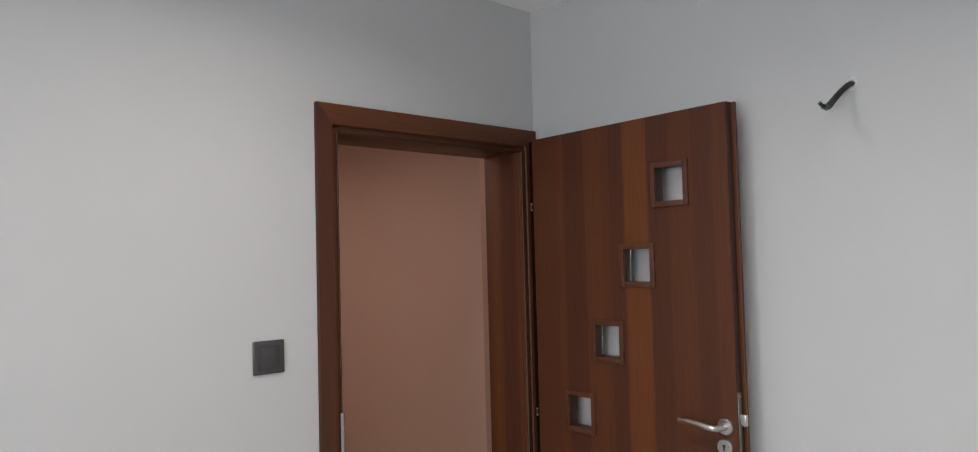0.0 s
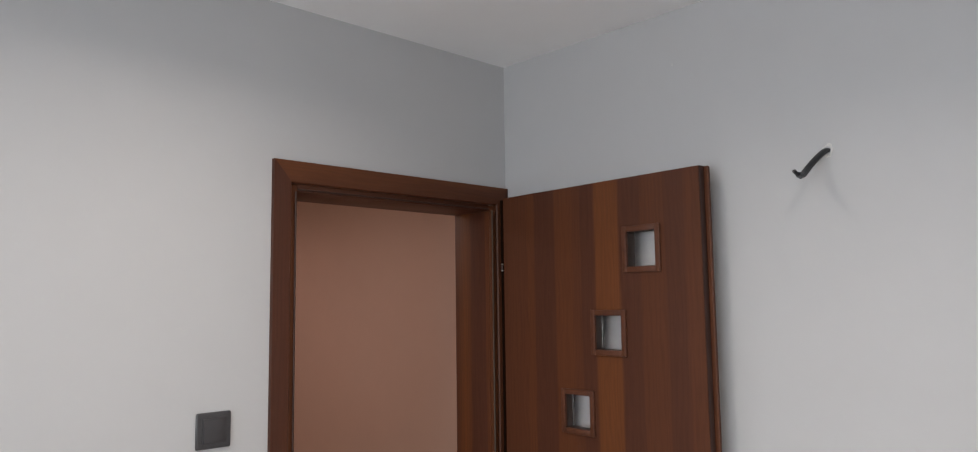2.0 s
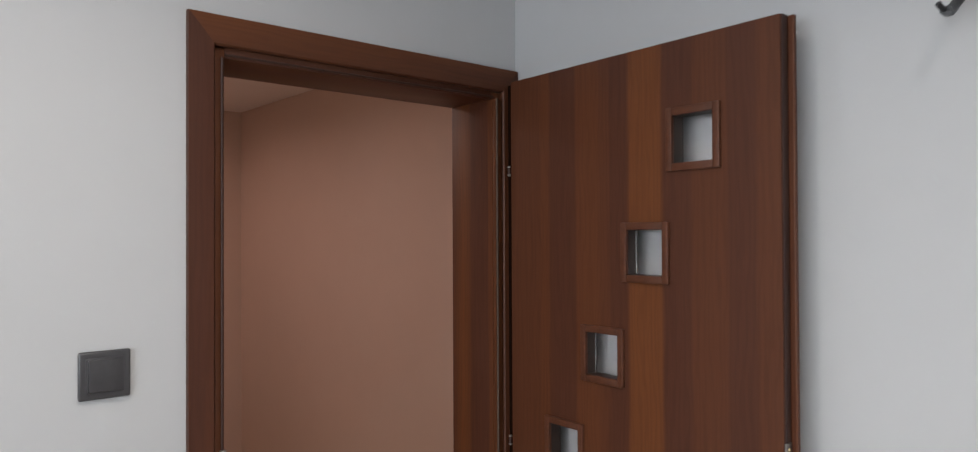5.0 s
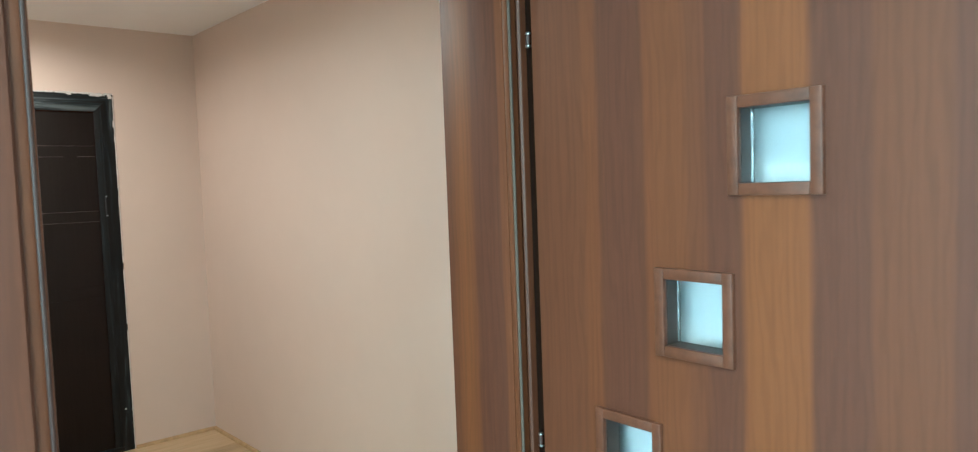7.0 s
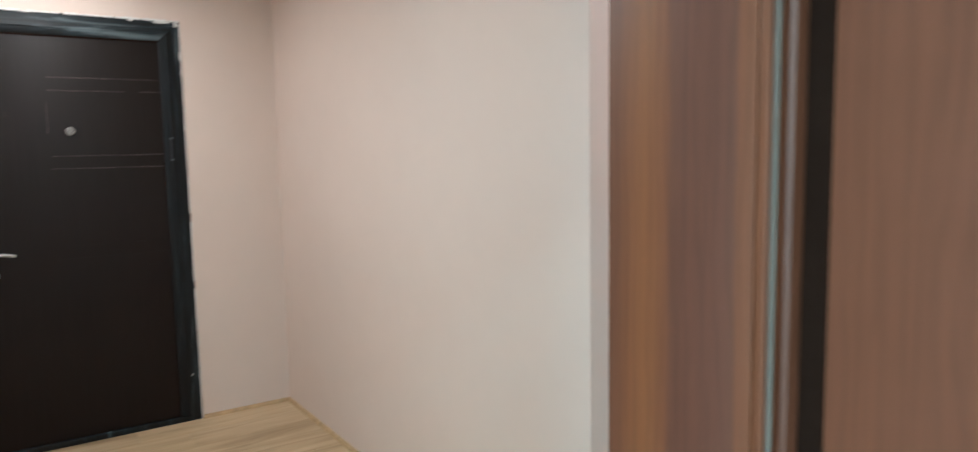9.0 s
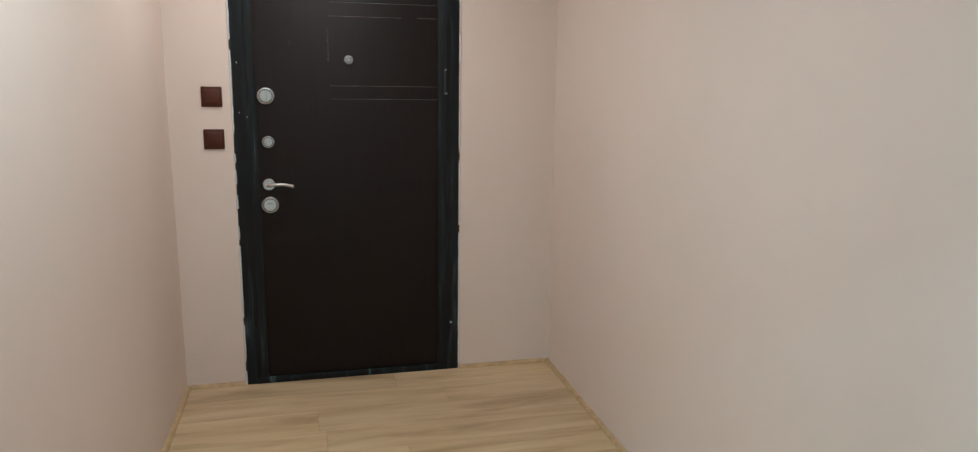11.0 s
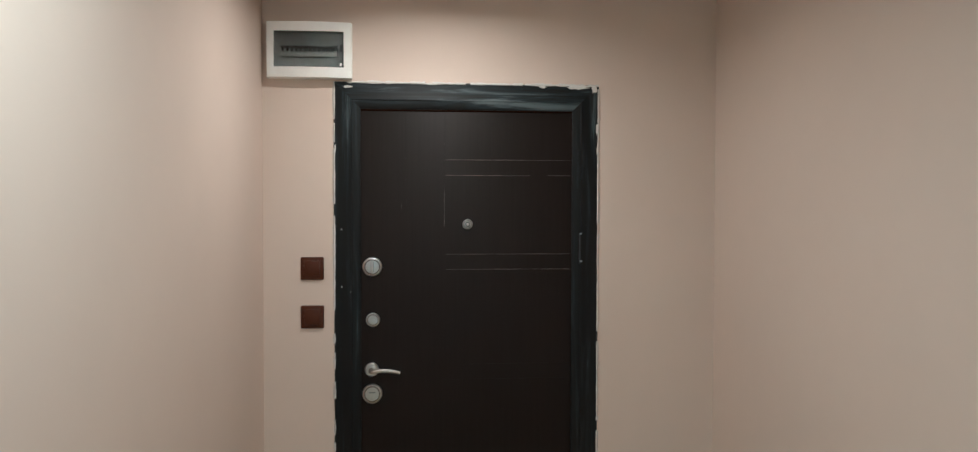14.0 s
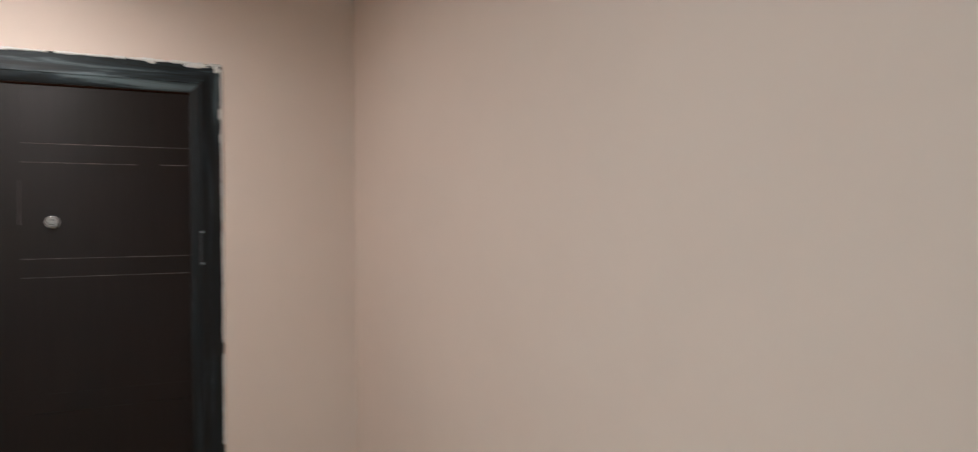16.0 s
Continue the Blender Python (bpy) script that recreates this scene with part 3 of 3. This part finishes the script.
def round_lamp(x, y, label):
    ob = thing("ceiling_light", (x, y, CEIL), label, "lamp")
    part("housing", lathe([(0, 0), (0.075, 0), (0.075, 0.024), (0.068, 0.030), (0.060, 0.030), (0.057, 0.024), (0, 0.024)], (x, y, CEIL), "-z", 40), M_WHITEPL, ob)
    part("diffuser", lathe([(0, 0), (0.056, 0), (0.056, 0.001), (0, 0.002)], (x, y, CEIL - 0.0245), "-z", 40), M_LIT, ob)
    return ob


# housings all stay out of view; the last two only carry added fill
for x, y, *_ in ROOM_LAMPS + HALL_LAMPS_AND_FILL:
    round_lamp(x, y, "unseen flat round white ceiling lamp, switched on")

# ---- entrance door ----
entrance = thing("entrance_door", (-0.255, HALL_N, 0), "closed dark wenge steel entrance door with smeared frame", "door")
FY = HALL_N - 0.006                              # face of the steel frame
IX0, IX1, IZ = -0.666, 0.151, 1.953              # the leaf's clear opening


def frame_bar(pts_out, pts_in, n, seed, inner_step):
    """A frame side: an uneven outer edge, a flat face, a bead and a step back to the leaf."""
    rng = random.Random(seed)
    bm = bmesh.new()
    rows = []
    for k in range(n + 1):
        t = k / n
        o = Vector(pts_out[0]).lerp(Vector(pts_out[1]), t)
        i = Vector(pts_in[0]).lerp(Vector(pts_in[1]), t)
        d = (o - i).normalized()
        j = rng.uniform(-0.0012, 0.0012) if 0 < k < n else 0
        prof = [(o + d * (j + 0.001), HALL_N + 0.02), (o + d * j, HALL_N - 0.003), (o + d * (j - 0.004), FY), (o.lerp(i, 0.56), FY - 0.0005), (o.lerp(i, 0.60), FY - 0.0022),
                (o.lerp(i, 0.66), FY - 0.0022), (o.lerp(i, 0.69), FY + 0.001), (o.lerp(i, 0.97), FY + 0.002), (i, FY + 0.004), (i, FY + inner_step)]
        rows.append([bm.verts.new((p.x, y, p.z)) for p, y in prof])
    for a, b in zip(rows, rows[1:]):
        for k in range(len(a) - 1):
            bm.faces.new((a[k], a[k + 1], b[k + 1], b[k]))
    return bm


part("frame_side", frame_bar(((SX0, 0, 0), (SX0, 0, SZ)), ((IX0, 0, 0), (IX0, 0, IZ)), 70, 1, 0.035), M_FRAME, entrance, "blue-black frame with chalky smears")
part("frame_side", frame_bar(((SX1, 0, 0), (SX1, 0, SZ)), ((IX1, 0, 0), (IX1, 0, IZ)), 70, 2, 0.035), M_FRAME, entrance, "blue-black frame with chalky smears")
part("frame_head", frame_bar(((SX0, 0, SZ), (SX1, 0, SZ)), ((IX0, 0, IZ), (IX1, 0, IZ)), 40, 3, 0.035), M_FRAMEHEAD, entrance, "blue-black frame with chalky smears")
part("threshold", mbox(IX0 - 0.05, IX1 + 0.05, FY - 0.004, FY + 0.06, 0, 0.030, bevel=0.004), M_FRAME, entrance)
EY = FY + 0.008                                  # face of the leaf
part("leaf", mbox(IX0 - 0.01, IX1 + 0.01, EY, EY + 0.07, 0.028, IZ + 0.01, bevel=0.002), M_STEEL, entrance, "dark wenge leaf")
part("gasket", tube([(IX0, EY - 0.001, IZ - 0.003), (IX1, EY - 0.001, IZ - 0.003)], [0.0035, 0.0035], 8), M_SEAL_AND_SHADE, entrance)
# thin pressed lines in the leaf
LINES = [(-0.341, 0.143, 1.762), (-0.341, -0.015, 1.702), (0.057, 0.143, 1.703), (-0.341, 0.143, 1.397), (-0.341, 0.143, 1.338), (-0.270, 0.143, 0.968), (-0.341, 0.143, 0.909)]
for x0, x1, z in LINES:
    part("pressed_line", mbox(x0, x1, EY - 0.0012, EY + 0.001, z - 0.0008, z + 0.0008, bevel=0.0003, seg=1), M_GROOVE if z > 1 else M_STEEL, entrance)
for x, z0, z1 in ((-0.345, 1.60, 1.95), (-0.495, 1.58, 1.95)):
    part("pressed_line", mbox(x - 0.0007, x + 0.0007, EY - 0.0006, EY + 0.001, z0, z1), M_STEEL, entrance)

part("pressed_line", mbox(-0.3475, -0.3462, EY - 0.0012, EY + 0.001, 1.505, 1.645), M_GROOVE, entrance)
part("scratch", mbox(-0.5125, -0.511, EY - 0.0010, EY + 0.001, 1.572, 1.597), M_GROOVE, entrance)


def smear(cx, cz, w, h, y, seed, seg=20):
    """A thin uneven dab of dried filler on a face that looks to -y."""
    rng = random.Random(seed)
    bm = bmesh.new()
    rim, top = [], []
    for k in range(seg):
        a = 2 * math.pi * k / seg
        r = rng.uniform(0.55, 1.0)
        rim.append(bm.verts.new((cx + w * r * math.cos(a), y, cz + h * r * math.sin(a))))
        top.append(bm.verts.new((cx + 0.8 * w * r * math.cos(a), y - 0.0015 - 0.001 * rng.random(), cz + 0.8 * h * r * math.sin(a))))
    for k in range(seg):
        j = (k + 1) % seg
        bm.faces.new((rim[k], rim[j], top[j], top[k]))
    bm.faces.new(top)
    return bm


for x, z, w, h in ((0.035, 2.047, 0.016, 0.009), (0.175, 2.046, 0.050, 0.010), (0.238, 2.040, 0.014, 0.018), (-0.715, 2.036, 0.022, 0.006), (-0.40, 2.051, 0.035, 0.005),
                   (0.249, 1.885, 0.006, 0.026), (0.251, 1.80, 0.005, 0.02), (-0.762, 1.80, 0.004, 0.02), (-0.763, 1.70, 0.004, 0.015)):
    part("filler_dab", smear(x, z, w, h, FY - 0.0004, int(1000 * abs(x) + 100 * z)), M_PLASTER, entrance, "dried white filler dab")
for x, z in ((-0.738, 1.494), (-0.738, 1.275), (-0.705, 1.255)):
    part("paint_speck", smear(x, z, 0.0014, 0.006, FY - 0.0006, int(1000 * z), 8), M_PLASTER, entrance)
slot = part("hinge_slot", mbox(0.180, 0.196, FY - 0.0016, FY + 0.004, 1.360, 1.480, bevel=0.003), M_BLACKPL, entrance, "narrow black hinge slot")
for z in (1.476, 1.368):
    part("paint_chip", smear(0.187, z, 0.008, 0.005, FY - 0.0018, int(1000 * z), 10), M_GREYPL, slot)


def lock_disc(name, x, z, r, slot, label):
    ob = part(name, lathe([(0, 0), (r, 0), (r, 0.004), (r * 0.93, 0.0085), (r * 0.80, 0.0100), (r * 0.74, 0.0085), (r * 0.70, 0.0085), (r * 0.66, 0.0100), (0, 0.0105)], (x, EY, z), "-y", 40), M_CHROME, entrance, label)
    part("ring", lathe([(r * 0.82, 0.0085), (r * 0.81, 0.0106), (r * 0.69, 0.0108), (r * 0.68, 0.0085)], (x, EY, z), "-y", 40), M_STEELDARK, ob)
    if slot == "key":
        bm = lathe([(0, 0), (0.0045, 0), (0.0045, 0.0115), (0, 0.0115)], (x, EY, z + 0.006), "-y", 14)
        box(bm, x - 0.002, x + 0.002, EY - 0.0115, EY, z - 0.012, z + 0.004)
        part("keyhole", bm, M_BLACKPL, ob)
    elif slot == "turn":
        part("thumb_turn", mbox(x - 0.0055, x + 0.0055, EY - 0.022, EY - 0.008, z - r * 0.62, z + r * 0.62, bevel=0.003, seg=3), M_CHROME, ob)
    elif slot == "eye":
        part("lens_ring", lathe([(r * 0.50, 0.0100), (r * 0.48, 0.0125), (r * 0.34, 0.0125), (r * 0.32, 0.0100)], (x, EY, z), "-y", 28), M_BLACKPL, ob)
        part("lens", lathe([(0, 0.0), (r * 0.32, 0.0), (r * 0.31, 0.0125), (0, 0.0145)], (x, EY, z), "-y", 20), M_CHROME, ob)
    elif slot == "core":
        part("core", lathe([(0, 0), (r * 0.42, 0), (r * 0.42, 0.016), (r * 0.34, 0.019), (0, 0.019)], (x, EY, z), "-y", 24), M_CHROME, ob)
    elif slot == "flap":
        part("flap", mbox(x - r * 0.32, x + r * 0.32, EY - 0.0125, EY - 0.009, z + r * 0.10, z + r * 0.22, bevel=0.001), M_GREYPL, ob)
    return ob


lock_disc("lock", -0.623, 1.350, 0.0375, "turn", "round nickel lock cover with a thumb turn")
lock_disc("lock", -0.621, 1.146, 0.0270, "core", "small round nickel cylinder cover")
lock_disc("lock", -0.624, 0.860, 0.0385, "flap", "round nickel keyhole cover")
lock_disc("peephole", -0.257, 1.513, 0.0195, "eye", "round nickel peephole")
rose = part("handle", lathe([(r * 1.05, h) for r, h in ROSE], (-0.626, EY, 0.954), "-y", 36), M_CHROME, entrance, "nickel lever handle")
hp = spline([(-0.626, EY - 0.006, 0.954), (-0.626, EY - 0.035, 0.954), (-0.616, EY - 0.050, 0.955), (-0.590, EY - 0.055, 0.959), (-0.555, EY - 0.054, 0.958), (-0.528, EY - 0.052, 0.952), (-0.517, EY - 0.051, 0.949)], 6)
part("lever", tube(hp, [0.009 - 0.003 * (k / len(hp)) for k in range(len(hp))], 14), M_CHROME, rose)
part("bolt", lathe([(0, 0), (0.006, 0), (0.005, 0.003), (0, 0.004)], (0.216, FY, 0.245), "-y", 12), M_CHROME, entrance)


def fringe(p0, p1, out, n, seed, width, gaps):
    """A broken rim of filler along an edge of the frame; gaps is the share left bare."""
    rng = random.Random(seed)
    bm = bmesh.new()
    a, b, o = Vector(p0), Vector(p1), Vector(out)
    up = Vector((0, -1, 0))
    prev, w = None, 0.0
    for k in range(n + 1):
        w = 0.55 * w + 0.45 * rng.uniform(0, width)
        p = a.lerp(b, k / n)
        bare = noise.noise(Vector((k * 0.11, seed * 3.7, 0.5))) > 0.6 - gaps
        if bare:
            prev = None
            continue
        ring = [bm.verts.new(p + o * (w * 0.9) + up * 0.0005), bm.verts.new(p + o * (w * 0.25) + up * 0.0042), bm.verts.new(p - o * (0.2 * w + 0.001) + up * 0.0080), bm.verts.new(p - o * (0.5 * w + 0.003) + up * 0.0060)]
        if prev:
            for q in range(3):
                bm.faces.new((prev[q], prev[q + 1], ring[q + 1], ring[q]))
        prev = ring
    loose = [v for v in bm.verts if not v.link_faces]
    bmesh.ops.delete(bm, geom=loose, context="VERTS")
    return bm


part("filler", fringe((SX0, HALL_N, 0), (SX0, HALL_N, SZ), (-1, 0, 0), 420, 11, 0.008, 0.28), M_PLASTER, entrance, "broken white plaster rim")
part("filler", fringe((SX1, HALL_N, 0), (SX1, HALL_N, SZ), (1, 0, 0), 420, 12, 0.008, 0.18), M_PLASTER, entrance, "broken white plaster rim")
part("filler", fringe((SX0 + 0.05, HALL_N, SZ), (SX1, HALL_N, SZ), (0, 0, 1), 240, 13, 0.010, 0.12), M_PLASTER, entrance, "broken white plaster rim")

# ---- hall switches and fuse box ----
for z in (1.345, 1.160):
    wall_switch("hall_switch", -0.849, z, HALL_N, 0.0435, M_BROWNSW, "dark brown square switch plate beside the entrance door", False, "hall switches")

BX0, BX1, BZ0, BZ1, BY = -1.007, -0.696, 2.062, 2.268, HALL_N
fuse = thing("fuse_box", ((BX0 + BX1) / 2, BY, BZ0), "white plastic fuse box with a smoked cover", "fuse box")


def bulged_frame(x0, x1, z0, z1, ix0, ix1, iz0, iz1, depth, bulge, n=16):
    """A picture-frame front whose face bows outwards, on a closed rim."""
    bm = bmesh.new()

    def y(x):
        u = (x - x0) / (x1 - x0) * 2 - 1
        return BY - depth - bulge * (1 - u * u)
    xs = sorted({*(x0 + (x1 - x0) * k / n for k in range(n + 1)), ix0, ix1})
    for a, b in zip(xs, xs[1:]):
        mid = (a + b) / 2
        spans = [(z0, z1)] if mid < ix0 or mid > ix1 else [(z0, iz0), (iz1, z1)]
        for c, d in spans:
            bm.faces.new([bm.verts.new(p) for p in ((a, y(a), c), (b, y(b), c), (b, y(b), d), (a, y(a), d))])
        bm.faces.new([bm.verts.new(p) for p in ((a, BY, z0), (b, BY, z0), (b, y(b), z0), (a, y(a), z0))])
        bm.faces.new([bm.verts.new(p) for p in ((a, y(a), z1), (b, y(b), z1), (b, BY, z1), (a, BY, z1))])
        if ix0 < mid < ix1:
            for z in (iz0, iz1):
                bm.faces.new([bm.verts.new(p) for p in ((a, y(a), z), (b, y(b), z), (b, y(b) + 0.016, z), (a, y(a) + 0.016, z))])
    for x in (x0, x1):
        bm.faces.new([bm.verts.new(p) for p in ((x, BY, z0), (x, y(x), z0), (x, y(x), z1), (x, BY, z1))])
    for x in (ix0, ix1):
        bm.faces.new([bm.verts.new(p) for p in ((x, y(x), iz0), (x, y(x) + 0.016, iz0), (x, y(x) + 0.016, iz1), (x, y(x), iz1))])
    bmesh.ops.remove_doubles(bm, verts=bm.verts, dist=1e-5)
    return bm


WX0, WX1, WZ0, WZ1 = -0.981, -0.724, 2.100, 2.233
body = part("body", bulged_frame(BX0, BX1, BZ0, BZ1, WX0, WX1, WZ0, WZ1, 0.040, 0.012), M_WHITEPL, fuse)
part("back_plate", mbox(WX0, WX1, BY - 0.030, BY - 0.006, WZ0, WZ1), M_GREYPL, fuse, "grey inner plate")
part("slot", mbox(WX0 + 0.024, WX1 - 0.026, BY - 0.0315, BY - 0.0295, 2.169, 2.181), M_BLACKPL, fuse)
part("breaker_strip", mbox(WX0 + 0.024, WX1 - 0.026, BY - 0.0345, BY - 0.0295, 2.143, 2.169, bevel=0.001), M_PALEPL, fuse, "pale grey row of breakers")
for k in range(12):
    x = WX0 + 0.028 + k * 0.0166
    part("breaker", mbox(x, x + 0.0098, BY - 0.0410, BY - 0.0345, 2.158, 2.171, bevel=0.001, seg=1), M_BLACKPL, fuse)
part("slot", mbox(WX0 + 0.024, WX1 - 0.024, BY - 0.0315, BY - 0.0295, 2.136, 2.1405), M_BLACKPL, fuse)
part("slot", mbox(WX1 - 0.026, WX1 - 0.0235, BY - 0.0315, BY - 0.0295, 2.120, 2.205), M_BLACKPL, fuse)
cover = part("cover", mbox(WX0 + 0.001, WX1 - 0.001, BY - 0.0475, BY - 0.0455, WZ0 + 0.001, WZ1 - 0.001), M_SMOKE, fuse, "smoked translucent cover")
cover.visible_shadow = False
part("catch", mbox(WX1 - 0.014, WX1 - 0.006, BY - 0.051, BY - 0.047, 2.104, 2.116, bevel=0.0015), M_WHITEPL, cover)
part("catch", mbox(WX1 - 0.014, WX1 - 0.004, BY - 0.051, BY - 0.047, 2.158, 2.184, bevel=0.0015), M_BLACKPL, cover)

# ---- hall floor: edge strips, then planks ----
def quarter(p0, p1, inward, r=0.017, seg=5):
    """A quarter-round strip from p0 to p1 against a wall."""
    bm = bmesh.new()
    a, b, i = Vector(p0), Vector(p1), Vector(inward)
    prof = [Vector((0, 0, 0))] + [i * (r * math.cos(math.pi / 2 * k / seg)) + Vector((0, 0, r * math.sin(math.pi / 2 * k / seg))) for k in range(seg + 1)]
    ra, rb = [bm.verts.new(a + p) for p in prof], [bm.verts.new(b + p) for p in prof]
    n = len(prof)
    for k in range(n):
        bm.faces.new((ra[k], ra[(k + 1) % n], rb[(k + 1) % n], rb[k]))
    bm.faces.new(ra)
    bm.faces.new(rb)
    return bm


for p0, p1, d in (((HALL_E, PASS_N, 0), (HALL_E, HALL_N, 0), (-1, 0, 0)), ((HALL_W, HALL_S, 0), (HALL_W, HALL_N, 0), (1, 0, 0)),
                  ((SX1 + 0.004, HALL_N, 0), (HALL_E - 0.017, HALL_N, 0), (0, -1, 0)), ((HALL_W + 0.017, HALL_N, 0), (SX0 - 0.004, HALL_N, 0), (0, -1, 0))):
    structure("baseboard", quarter(p0, p1, d), M_STRIP, "thin oak quarter-round strip along the wall", "trim")

bm = mbox(HALL_W - 0.1, HALL_E + 0.14, HALL_S, HALL_N + 0.2, -0.1, -0.009)
box(bm, HALL_E + 0.14, PASS_E + 0.1, HALL_S, PASS_N + 0.14, -0.1, -0.009)
hall_floor = structure("hall_floor", bm, M_SCREED, "oak laminate plank floor of the hall", "floor")
PW, PL = 0.193, 1.285
rng = random.Random(5)
y = HALL_S + 0.001
while y < HALL_N + 0.02:
    x = HALL_W - rng.uniform(0.1, PL - 0.15)
    y1 = min(y + PW, HALL_N + 0.03)
    east = HALL_E if y + PW / 2 > PASS_N else PASS_E
    while x < east:
        x0, x1 = max(x, HALL_W + 0.001), min(x + PL, east - 0.001)
        if x1 - x0 > 0.03:
            bm = mbox(x0 + 0.0004, x1 - 0.0004, y + 0.0004, y1 - 0.0004, -0.009, 0.0, bevel=0.0009, seg=1)
            part("plank", bm, M_LAM, hall_floor)
        x += PL
    y += PW
